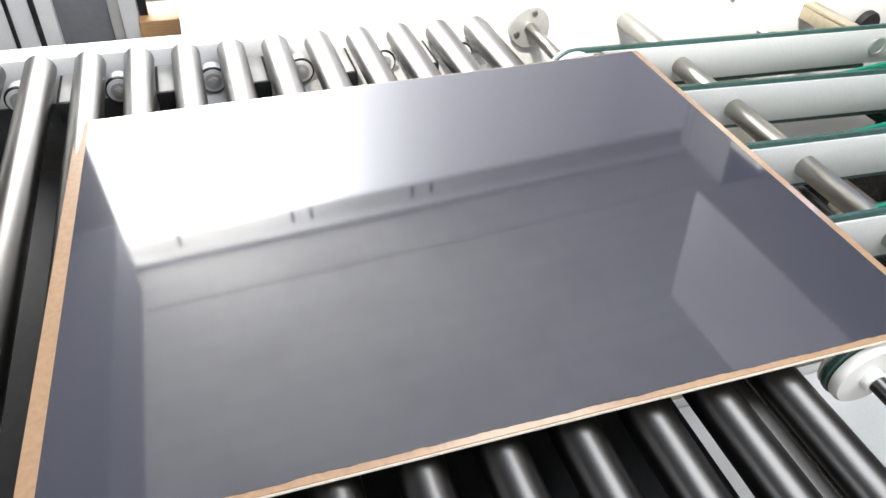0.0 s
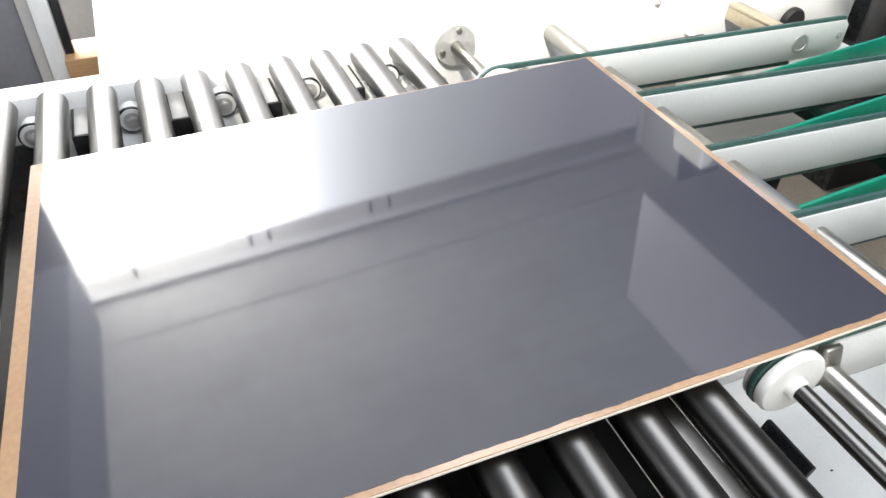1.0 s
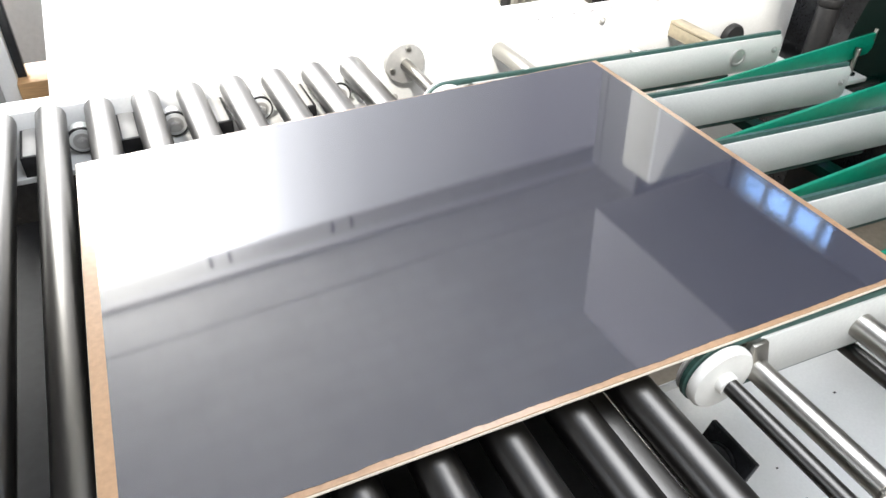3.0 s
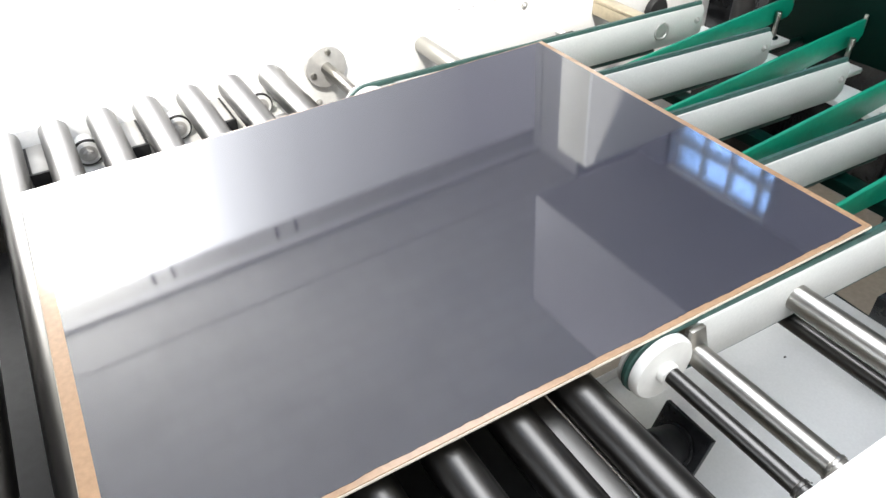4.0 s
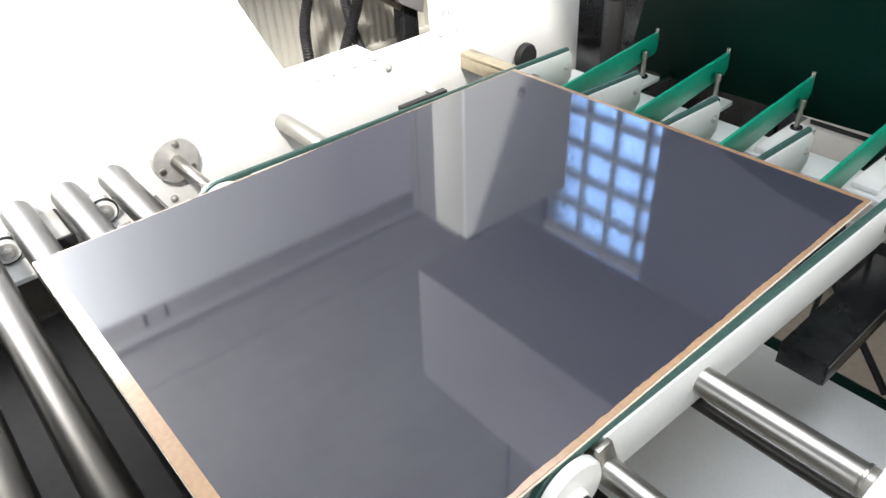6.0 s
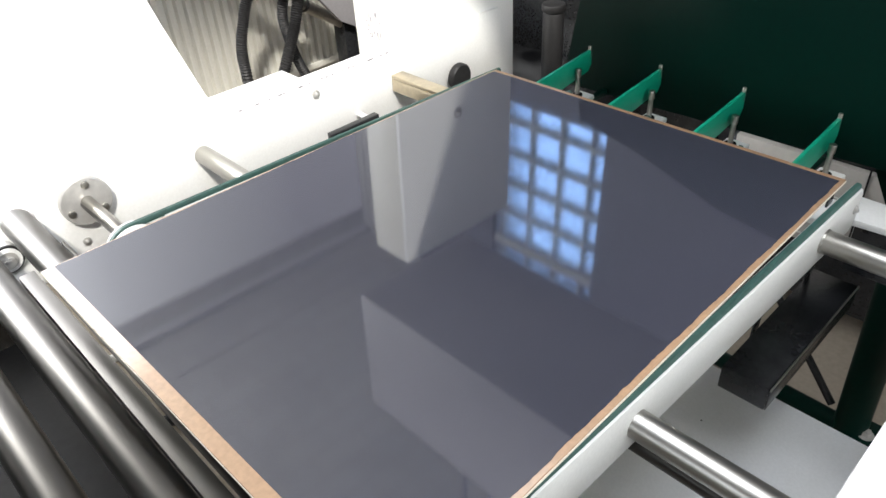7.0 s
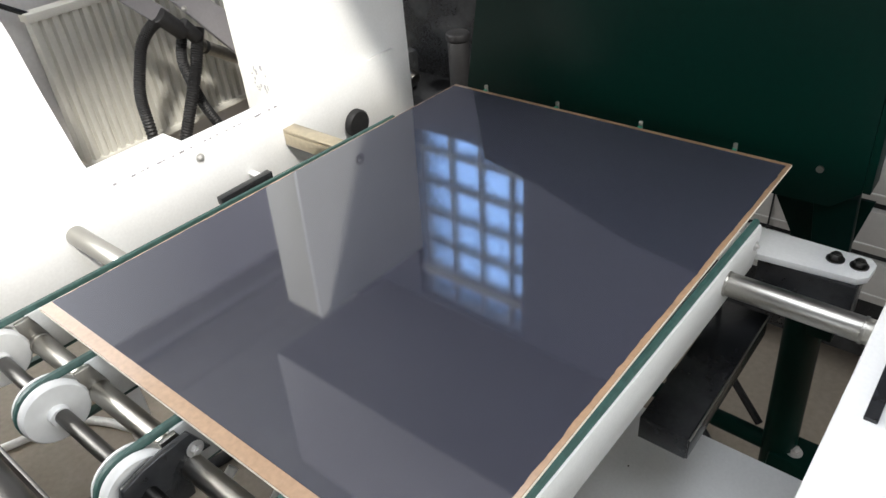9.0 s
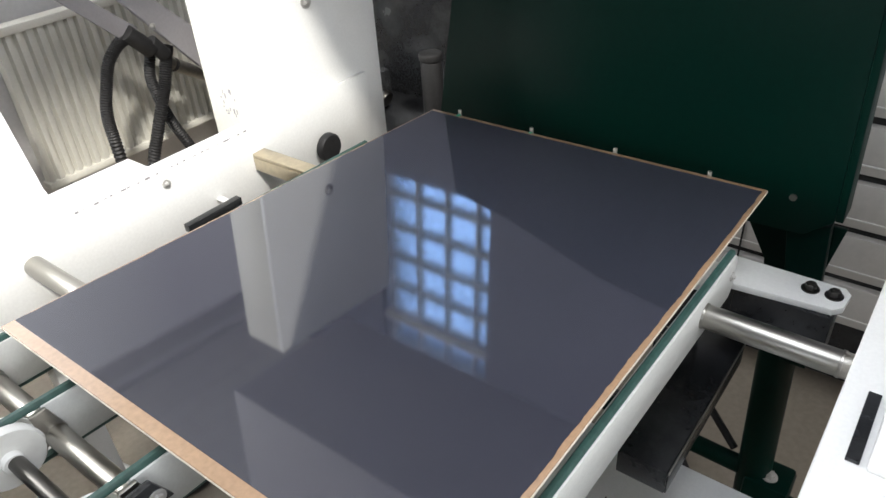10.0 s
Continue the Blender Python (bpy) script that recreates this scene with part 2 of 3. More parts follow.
def hose(points, r, ribs=0.0, sides=12, steps=8, bm=None):
    path = smooth_path(points, steps)
    own = bmesh.new()
    rings, up = [], Vector((0.3, 1, 0.2)).normalized()
    for k, p in enumerate(path):
        d = (path[min(k + 1, len(path) - 1)] - path[max(k - 1, 0)]).normalized()
        s = d.cross(up).normalized()
        w = s.cross(d).normalized()
        rad = r + (ribs if k % 2 else -ribs)
        rings.append([own.verts.new(p + rad * (math.cos(2 * math.pi * j / sides) * s + math.sin(2 * math.pi * j / sides) * w)) for j in range(sides)])
    for a, b in zip(rings, rings[1:]):
        for j in range(sides):
            own.faces.new((a[j], a[(j + 1) % sides], b[(j + 1) % sides], b[j]))
    own.faces.new(rings[0][::-1])
    own.faces.new(rings[-1])
    bmesh.ops.recalc_face_normals(own, faces=own.faces[:])
    return join(bm, own)


def hex_bolt(at, axis, r=0.008, h=0.006, parent=None, washer=True, name="bolt", mat=SATIN):
    """A hexagon bolt head on a washer, pointing along axis."""
    a, d = Vector(at), Vector(axis).normalized()
    bm = rod(a, a + d * 0.0015, r * 1.55, 20) if washer else None
    bm = rod(a + d * 0.0012, a + d * (0.0012 + h), r, 6, 0.0008, bm)
    bm = rod(a + d * (0.001 + h), a + d * (0.003 + h), r * 0.55, 12, 0.0006, bm)
    return part(name, bm, mat, parent)


def spots(name, bits, mat, parent, label):
    """Small raised scuffs and specks: (centre, size) pairs lying on a sheet."""
    bm = None
    for (x, y, z), (u, v, w) in bits:
        bm = box(x - u, x + u, y - v, y + v, z - w, z + w, bm=bm)
    tagged(part(name, bm, mat, parent), label, kind="stuff")


TOP = 0.943  # roller tops
BELT_TOP = 0.963
ZC = 0.925  # pulley shaft height

# ---- room ----
RX0, RX1, RY0, RY1, RZ = -2.2, 2.66, -2.2, 2.70, 2.84


def setting(name, bm, mat, label=""):
    ob = part(name, bm, mat)
    return tagged(ob, label, kind="structure")


setting("floor", box(RX0 - 0.2, RX1 + 0.2, RY0 - 0.2, RY1 + 0.2, -0.12, 0.0), CONCRETE, "worn brownish grey concrete workshop floor")
# Far wall with the tall window near its end.
FWX0, FWX1, FWZ0, FWZ1 = -0.46, 2.65, 0.95, 2.815
DEEP = 0.06
bm = box(RX0, FWX0, RY1, RY1 + DEEP, 0, RZ + 0.1)
box(FWX0, FWX1, RY1, RY1 + DEEP, 0, FWZ0, bm=bm)
box(FWX0, FWX1, RY1, RY1 + DEEP, FWZ1, RZ + 0.1, bm=bm)
box(FWX1, RX1, RY1, RY1 + DEEP, 0, RZ + 0.1, bm=bm)
setting("wall_north", bm, PLASTER, "white plastered wall with a wide bright window")
# Glowing sheet whose painted gradient gives the glare reflected in the panel.
setting("backdrop", box(FWX0 - 0.5, FWX1 + 0.6, RY1 + DEEP + 0.30, RY1 + DEEP + 0.31, 0.5, 3.1), WINDOW_GLOW, "glowing backdrop with the window light's falloff painted along it")
# Hooks of a curtain rail under the window's head.
for x in (-0.22, 0.338, 0.432, 0.970, 1.075):
    hook = part("curtain_hook", hose([(0, 0, 0.02), (0.002, -0.006, 0.0), (0.0, -0.012, -0.025), (0.003, -0.004, -0.045)], 0.008, 0, 8, 5), RUBBER)
    hook.location = (x, RY1 - 0.004, 2.715)
    tagged(hook, "small dark curtain hook at the window head", "hook", "curtain hooks")
# Wall with the glass block window.
BY0, BY1, BZ0, BZ1 = 1.152, 1.737, 1.72, 2.612
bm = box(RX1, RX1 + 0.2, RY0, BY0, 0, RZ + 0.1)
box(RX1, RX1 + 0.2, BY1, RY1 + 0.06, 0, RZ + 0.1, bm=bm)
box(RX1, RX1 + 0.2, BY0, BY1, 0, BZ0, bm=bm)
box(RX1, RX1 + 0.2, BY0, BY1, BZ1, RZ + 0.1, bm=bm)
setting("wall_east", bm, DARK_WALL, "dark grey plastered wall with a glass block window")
setting("wall_return", box(RX1 - 0.006, RX1 + 0.01, 2.36, RY1 - 0.002, 0.0, RZ - 0.006), PLASTER, "white plastered strip of wall beside the window")
# Unseen side wall and wall behind, added round the openings of the fill lamps.
bm = box(RX0 - 0.2, RX0, RY0, -1.5, 0, RZ + 0.1)
box(RX0 - 0.2, RX0, 0.1, RY1 + 0.25, 0, RZ + 0.1, bm=bm)
box(RX0 - 0.2, RX0, -1.5, 0.1, 0, 1.05, bm=bm)
box(RX0 - 0.2, RX0, -1.5, 0.1, 2.45, RZ + 0.1, bm=bm)
setting("wall_west", bm, GREY_WALL, "unseen grey wall with an opening added for a fill lamp")
bm = box(RX0 - 0.2, -0.4, RY0 - 0.2, RY0, 0, RZ + 0.1)
box(1.8, RX1 + 0.2, RY0 - 0.2, RY0, 0, RZ + 0.1, bm=bm)
box(-0.4, 1.8, RY0 - 0.2, RY0, 0, 1.0, bm=bm)
box(-0.4, 1.8, RY0 - 0.2, RY0, 2.2, RZ + 0.1, bm=bm)
setting("wall_south", bm, GREY_WALL, "unseen grey wall with an opening added for a fill lamp")
# Ceiling; its two openings are unseen, cut to let sun and fill light in.
KX0, KX1, KY0, KY1 = -0.64, 1.55, -0.92, 0.75
bm = box(RX0 - 0.2, RX1 + 0.2, RY0 - 0.2, -1.60, RZ, RZ + 0.2)
box(RX0 - 0.2, -0.35, -1.60, -1.43, RZ, RZ + 0.2, bm=bm)
box(1.25, RX1 + 0.2, -1.60, -1.43, RZ, RZ + 0.2, bm=bm)
box(RX0 - 0.2, RX1 + 0.2, -1.43, KY0, RZ, RZ + 0.2, bm=bm)
box(RX0 - 0.2, RX1 + 0.2, KY1, RY1 + 0.25, RZ, RZ + 0.2, bm=bm)
box(RX0 - 0.2, KX0, KY0, KY1, RZ, RZ + 0.2, bm=bm)
box(KX1, RX1 + 0.2, KY0, KY1, RZ, RZ + 0.2, bm=bm)
setting("ceiling", bm, CEILING, "whitewashed ceiling with two unseen openings added for light")
setting("ceiling_strip", box(-0.43, RX1, 2.385, RY1, RZ - 0.004, RZ + 0.004), CEILING, "shallow plastered strip of ceiling beside the window")
setting("bulkhead", box(RX0, -0.43, 0.3, 2.55, 2.45, RZ - 0.002), GREY_WALL, "dark grey boxed bulkhead under the ceiling")


# ---- glass blocks ----
def glass_block_window():
    win = thing("window_1", (RX1 + 0.06, BY0, BZ0), "pale blue glass block window in mortar grid", "window", kind="structure")
    cols = [0.0, 0.080, 0.235, 0.390, 0.545, BY1 - BY0]
    rows = [0.0, 0.102, 0.257, 0.412, 0.567, 0.722]
    top = [(0.760, BZ1 - BZ0)]
    one = mesh_of(box(-0.035, 0.035, 0.0, 0.155, 0.0, 0.155, 0.010), "glass_block", GLASS)
    for z0, z1 in list(zip(rows, rows[1:])) + top:
        for y0, y1 in zip(cols, cols[1:]):
            ob = new("glass_block", one)
            ob.parent = win
            ob.location = (0, y0, z0)
            ob.scale = (1, (y1 - y0) / 0.155, (z1 - z0) / 0.155)
    bm = None
    for y in cols:
        bm = box(-0.030, 0.03, y - 0.0055, y + 0.0055, 0, BZ1 - BZ0, bm=bm)
    for z in rows + [BZ1 - BZ0]:
        bm = box(-0.028, 0.028, 0, BY1 - BY0, z - 0.013, z + 0.013, bm=bm)
    part("mortar_grid", bm, TILE, win)
    part("frame_bar", box(-0.046, 0.034, 0, BY1 - BY0, 0.730, 0.754, 0.002), TILE, win, "pale metal frame bar")
    part("sky_backing", box(0.14, 0.145, -0.05, BY1 - BY0 + 0.05, -0.05, BZ1 - BZ0 + 0.05), BLOCK_SKY, win, "blue daylight behind the blocks")


glass_block_window()


# ---- roller conveyor ----
def rollers():
    pitch, r = 0.0687, 0.0215
    first = None
    for k in range(13):
        x = 0.6245 - k * pitch
        if first is None:
            first = thing("conveyor_roller", (x, 0, TOP - r), "brushed steel conveyor roller on a round axle", "roller", "rollers of the conveyor")
            part("tube", rod((0, -0.165, 0), (0, 0.815, 0), r, 40, 0.005), DARK_STEEL, first)
            part("axle", rod((0, -0.19, 0), (0, 0.838, 0), 0.006, 16), STEEL, first)
            part("end_cap", rod((0, 0.815, 0), (0, 0.820, 0), r * 0.78, 28, 0.001), PLASTIC, first, "white plastic bearing cap")
        else:
            copy_thing(first, pose(x, 0, TOP - r))


rollers()


def roller_frame():
    fr = thing("roller_frame", (0, 0, 0), "white side frame of the roller conveyor", "conveyor frame")
    part("far_side_plate", box(-0.9, 0.655, 0.832, 0.842, 0.80, 0.926, 0.0015), WHITE, fr)
    part("far_flange", box(-0.9, 0.655, 0.842, 0.879, 0.918, 0.926, 0.0015), WHITE, fr)
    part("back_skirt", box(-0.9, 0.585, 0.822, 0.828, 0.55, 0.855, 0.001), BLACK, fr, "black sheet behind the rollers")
    part("inner_ledge", box(0.06, 0.655, 0.735, 0.830, 0.858, 0.866, 0.001), WHITE, fr)
    part("near_side_plate", box(-0.9, 0.62, -0.20, -0.19, 0.80, 0.955, 0.0015), WHITE, fr)
    for x in (-0.75, -0.15, 0.43):
        for y in (-0.195, 0.853):
            part("leg", box(x - 0.02, x + 0.02, y - 0.02, y + 0.02, 0.0, 0.80, 0.003), WHITE, fr)
    part("cross_member", box(0.10, 0.14, -0.19, 0.831, 0.68, 0.72, 0.003), BLACK, fr, "black cross member")
    # Black sheet added below so that the gaps between rollers read as deep shade.
    part("roller_gap_shade", box(-0.88, 0.590, -0.185, 0.70, 0.805, 0.815, 0.001), RUBBER, fr, "black sheet added for the shade in the roller gaps")
    part("end_strip", box(0.650, 0.654, -0.185, 0.72, 0.880, 0.918, 0.0008), DARK_STEEL, fr, "flat bare steel strip beside the last roller")
    part("gap_strip", box(0.5805, 0.6005, -0.185, 0.68, 0.906, 0.918, 0.001), DARK_STEEL, fr, "flat worn steel strip between the last rollers")
    # Bearing blocks in the gaps between the rollers: a bolted round one, then a flat one.
    for k in range(11):
        x = 0.6245 - 0.0687 * (k + 0.5)
        if k % 2 == 0:
            part("bearing_cup", lathe([(0.0185, 0), (0.0185, 0.030), (0.014, 0.034), (0.013, 0.030), (0.012, 0.030)], (x, 0.779, 0.889), 28), WHITE, fr)
            part("cup_seal", lathe([(0.0190, 0.002), (0.0215, 0.002), (0.0215, 0.006), (0.0190, 0.006)], (x, 0.779, 0.889), 28), RUBBER, fr, "dark seal ring")
            hex_bolt((x, 0.779, 0.889), (0, -1, 0.0), 0.0085, 0.007, fr)
        else:
            part("flat_block", box(x - 0.012, x + 0.012, 0.742, 0.830, 0.866, 0.900, 0.002), TILE, fr)
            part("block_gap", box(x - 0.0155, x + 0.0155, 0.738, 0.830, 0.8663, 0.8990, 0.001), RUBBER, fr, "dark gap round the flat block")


roller_frame()


# ---- belt conveyor ----
RAILS = [(0.612, 0.600), (0.473, 0.442), (0.312, 0.291), (0.156, 0.140), (-0.010, -0.020)]
X0, X1 = 0.712, 1.402
SLOPE = 1.0  # the belts fall gently along their run


def belt_rail(y, y_end, X1=X1):
    rail = thing("belt_rail", (0, 0, 0), "light grey steel rail carrying a dark green transport belt", "conveyor rail", "belt rails of the conveyor")
    skew = math.degrees(math.atan2(y_end - y, X1 - X0))
    rail.matrix_basis = pose(X0, y, BELT_TOP, 0, SLOPE, skew) @ Matrix.Translation((-X0, 0, -BELT_TOP))
    zb, zt = 0.893, BELT_TOP - 0.006
    c = 0.012
    outline = [(X0 + 0.045, zb + 0.02), (X0 + 0.056, zb), (X1, zb), (X1 + 0.012, zb + c), (X1 + 0.012, zt - 0.01), (X1 + 0.004, zt), (X0 + 0.045, zt)]
    part("side_plate", prism(outline, -0.007, 0.007, 0.0012), RAIL_WHITE, rail)
    # The belt: over the top, round the pulley, and back below.
    R = BELT_TOP - 0.004 - ZC
    run = [(X1 + 0.004, BELT_TOP - 0.004)] + [(X1 - (X1 - X0) * k / 10, BELT_TOP - 0.004) for k in range(1, 10)]
    run += [(X0 - R * math.sin(a), ZC + R * math.cos(a)) for a in [math.pi * k / 12 for k in range(13)]]
    run += [(X0 + 0.06, ZC - R - 0.001), (X1 - 0.1, ZC - R - 0.004)]
    bm = bmesh.new()
    rings = []
    for k, (x, z) in enumerate(run):
        a, b = run[max(k - 1, 0)], run[min(k + 1, len(run) - 1)]
        t = Vector((b[0] - a[0], 0, b[1] - a[1])).normalized()
        nrm = Vector((t.z, 0, -t.x))
        if k < 10:
            nrm = Vector((0, 0, 1))
        w = 0.0044
        prof = [(-w, -0.003), (w, -0.003), (w, 0.001), (w * 0.55, 0.004), (-w * 0.55, 0.004), (-w, 0.001)]
        rings.append([bm.verts.new(Vector((x, u, z)) + nrm * d) for u, d in prof])
    for p, q in zip(rings, rings[1:]):
        for j in range(6):
            bm.faces.new((p[j], p[(j + 1) % 6], q[(j + 1) % 6], q[j]))
    bmesh.ops.recalc_face_normals(bm, faces=bm.faces[:])
    part("belt", bm, BELT, rail, "dark green belt")
    wheel = part("pulley", lathe([(0.008, -0.016), (0.034, -0.016), (0.0365, -0.013), (0.0365, -0.006), (0.033, -0.005), (0.033, 0.005), (0.0365, 0.006), (0.0365, 0.009), (0.034, 0.011), (0.008, 0.011)], (X0, 0, ZC)), PLASTIC, rail, "white nylon pulley")
    part("hub", lathe([(0.0105, -0.024), (0.0115, -0.022), (0.0115, -0.016)], (X0, 0, ZC), 20), PLASTIC, wheel)
    part("fork", prism([(X0 + 0.03, zt - 0.001), (X0 + 0.048, zt + 0.0), (X0 + 0.060, zb + 0.03), (X0 + 0.042, zb + 0.012), (X0 + 0.034, zb + 0.03)], -0.013, -0.0075, 0.0008), STEEL, rail, "bent steel fork plate")
    hex_bolt((X1 - 0.004, -0.0072, zb + 0.036), (0, -1, 0), 0.004, 0.002, rail)
    if y > 0.55:
        part("tube_collar", lathe([(0.004, -0.0095), (0.012, -0.0095), (0.013, -0.011), (0.0165, -0.011), (0.017, -0.0072)], (1.308, 0, 0.926), 28), SATIN, rail)
    return rail


for y_start, y_end in RAILS:
    belt_rail(y_start, y_end)


def cross_bar(name, x, z, r, y0, y1, mat, label):
    ob = thing(name, (x, 0, z), label, "rod", "cross rods of the belt conveyor")
    part("tube", rod((0, y0, 0), (0, y1, 0), r, 32, 0.001), mat, ob)
    for y in (y0 + 0.022, min(y1, RAILS[0][0]) - 0.010):
        part("collar", rod((0, y, 0), (0, y + 0.004, 0), r + 0.0012, 32, 0.0006), mat, ob)
    return ob


cross_bar("drive_shaft", X0, ZC, 0.0085, -0.20, 0.785, DARK_STEEL, "thin dark steel drive shaft through the pulleys")
cross_bar("tie_tube", 0.757, 0.919, 0.0125, -0.20, 0.60, STEEL, "polished steel tie tube across the belt rails")
cross_bar("tie_tube", 0.906, 0.919, 0.0150, -0.20, 0.789, STEEL, "polished steel tie tube across the belt rails")
cross_bar("tie_stub", 1.307, 0.915, 0.0150, -0.20, -0.018, STEEL, "short polished steel tube from the near frame to a rail")
channel = thing("bracket_channel", (1.322, 0, 0), "cream-coloured zinc-plated bracket from the column to a rail", "bracket")
part("web", box(-0.014, 0.014, 0.612, 0.788, 0.914, 0.920, 0.001), ZINC, channel)
part("flange", box(-0.014, -0.011, 0.612, 0.788, 0.888, 0.9135, 0.0008), ZINC, channel)
part("flange", box(0.011, 0.014, 0.612, 0.788, 0.888, 0.9135, 0.0008), ZINC, channel)
cross_bar("lower_rod", 0.925, 0.868, 0.0095, -0.20, 0.40, DARK_STEEL, "thin dark steel rod below the rails")


def flange_bearing():
    ob = thing("flange_bearing", (X0 + 0.002, 0.789, 0.927), "round steel flange disc with screws on the white side plate", "bearing")
    part("disc", lathe([(0.012, -0.012), (0.0355, -0.012), (0.037, -0.010), (0.037, 0.0)], (0, 0, 0), 40), SATIN, ob)
    for a in (80, 200, 320):
        x, z = 0.027 * math.cos(radians(a)), 0.027 * math.sin(radians(a))
        part("screw", rod((x, -0.012, z), (x, -0.0155, z), 0.0055, 14, 0.0008), STEEL, ob)
    part("stub", rod((0, -0.012, 0), (0, -0.14, -0.002), 0.0095, 20, 0.001), STEEL, ob)


flange_bearing()


def side_frames():
    far = thing("far_side_frame", (0, 0, 0), "white enamelled side plate of the belt conveyor", "machine frame")
    part("side_plate", box(0.646, 1.62, 0.790, 0.7985, 0.82, 0.968, 0.0015), WHITE, far)
    part("end_return", box(0.6465, 0.656, 0.799, 0.86, 0.82, 0.968, 0.0015), WHITE, far)
    part("top_flange", box(0.66, 1.325, 0.7985, 0.820, 0.960, 0.968, 0.001), WHITE, far)
    hex_bolt((1.135, 0.7895, 0.942), (0, -1, 0), 0.005, 0.003, far)
    hex_bolt((0.696, 0.7895, 0.861), (0, -1, 0), 0.004, 0.002, far)
    part("slot_bar", box(1.130, 1.240, 0.752, 0.766, 0.862, 0.876, 0.001), BLACK, far, "black slotted bar")
    part("slot_bar_arm", box(1.215, 1.228, 0.7665, 0.7895, 0.870, 0.874, 0.001), WHITE, far)
    rng = random.Random(9)
    bm = None
    for k in range(22):
        x = 0.98 + 0.0150 * k + rng.random() * 0.010
        bm = box(x, x + 0.003 + rng.random() * 0.007, 0.7893, 0.7905, 0.9630 + rng.random() * 0.002, 0.9652 + rng.random() * 0.0014, bm=bm)
    part("worn_edge", bm, HOOD, far, "grey worn paint along the upper edge")
    trunk = thing("cable_trunk", (0, 0, 0), "white sheet metal cable trunking behind the side plate", "trunking")
    part("trunk_body", box(0.70, 1.137, 0.8215, 0.895, 0.80, 0.946, 0.002), WHITE, trunk)
    part("trunk_lid", box(0.696, 1.141, 0.8205, 0.899, 0.9465, 0.957, 0.002), WHITE, trunk)
    # Invented white surface in the sun, shaped to the burnt-out area beside the radiator.
    bench = thing("glare_stand_in", (0, 0, 0), "white sheet on legs added for the burnt-out glare behind the conveyor", "bench")
    part("glare_sheet", prism([(0.14, 0.92), (1.02, 0.92), (1.045, 1.034), (1.178, 1.467), (1.324, 1.928), (1.40, 2.18), (0.14, 2.18)], 0.885, 0.905, 0.002, axis="z"), WHITE, bench)
    for x, y in ((0.18, 0.97), (0.93, 0.97), (0.18, 2.12), (1.28, 2.12)):
        part("leg", box(x - 0.02, x + 0.02, y - 0.02, y + 0.02, 0, 0.885, 0.002), WHITE, bench)
    near = thing("near_side_frame", (0, 0, 0), "white enamelled box frame beside the belts", "machine frame")
    part("body", box(0.66, 2.05, -0.34, -0.186, 0.52, 0.950, 0.003), WHITE, near)
    part("slot_strip", box(1.138, 1.235, -0.220, -0.208, 0.950, 0.954, 0.001), BLACK, near, "black slot strip")
    part("cover_plate", box(1.135, 1.60, -0.335, -0.226, 0.950, 0.957, 0.002), WHITE, near)


side_frames()


def upright_column():
    ob = thing("machine_column", (1.330, 0.800, 0), "white enamelled machine column with one bolt", "machine column")
    part("front_plate", box(0, 0.344, 0, 0.010, 0.45, 1.452, 0.0015), WHITE, ob)
    part("side_plate", box(0, 0.010, 0.010, 0.110, 0.45, 1.452, 0.0015), RADIATOR, ob, "cream side sheet with scuff marks")
    part("back_plate", box(0.010, 0.344, 0.100, 0.110, 0.45, 1.452, 0.0015), WHITE, ob)
    part("top_cap", box(0.010, 0.344, 0.010, 0.100, 1.444, 1.452, 0.001), WHITE, ob)
    part("foot_block", box(0.010, 0.334, 0.011, 0.099, 0.0, 0.45, 0.002), BLACK, ob, "black foot of the column")
    rng = random.Random(5)
    bits = [((-0.0002, 0.035 + 0.040 * rng.random(), 0.97 + 0.05 * rng.random()), (0.0004, 0.0006 + 0.0012 * rng.random(), 0.0010 + 0.004 * rng.random())) for k in range(16)]
    spots("scuffs", bits, HOOD, ob, "grey scuff marks")
    hex_bolt((0.169, 0, 1.136), (0, -1, 0), 0.008, 0.005, ob)
    part("knob_stem", rod((0.145, 0.0, 0.866), (0.145, -0.024, 0.866), 0.007, 14), STEEL, ob)
    part("black_knob", lathe([(0.006, -0.014), (0.025, -0.014), (0.028, -0.010), (0.028, 0.0)], (0.145, -0.022, 0.866), 28), RUBBER, ob, "black rubber knob")


upright_column()


def overhead_hood():
    ob = thing("overhead_hood", (1.285, 0.938, 1.592), "light grey sheet metal hood above the belts", "machine hood")
    for x, y in ((0.33, -0.03), (0.33, -1.12)):
        part("hanger_rod", rod((x, y, 0.37), (x, y, RZ - 1.592), 0.005, 12), DARK_WALL, ob)
    part("hood_body", box(0, 0.37, -1.15, 0, 0, 0.378, 0.004), HOOD, ob)


overhead_hood()


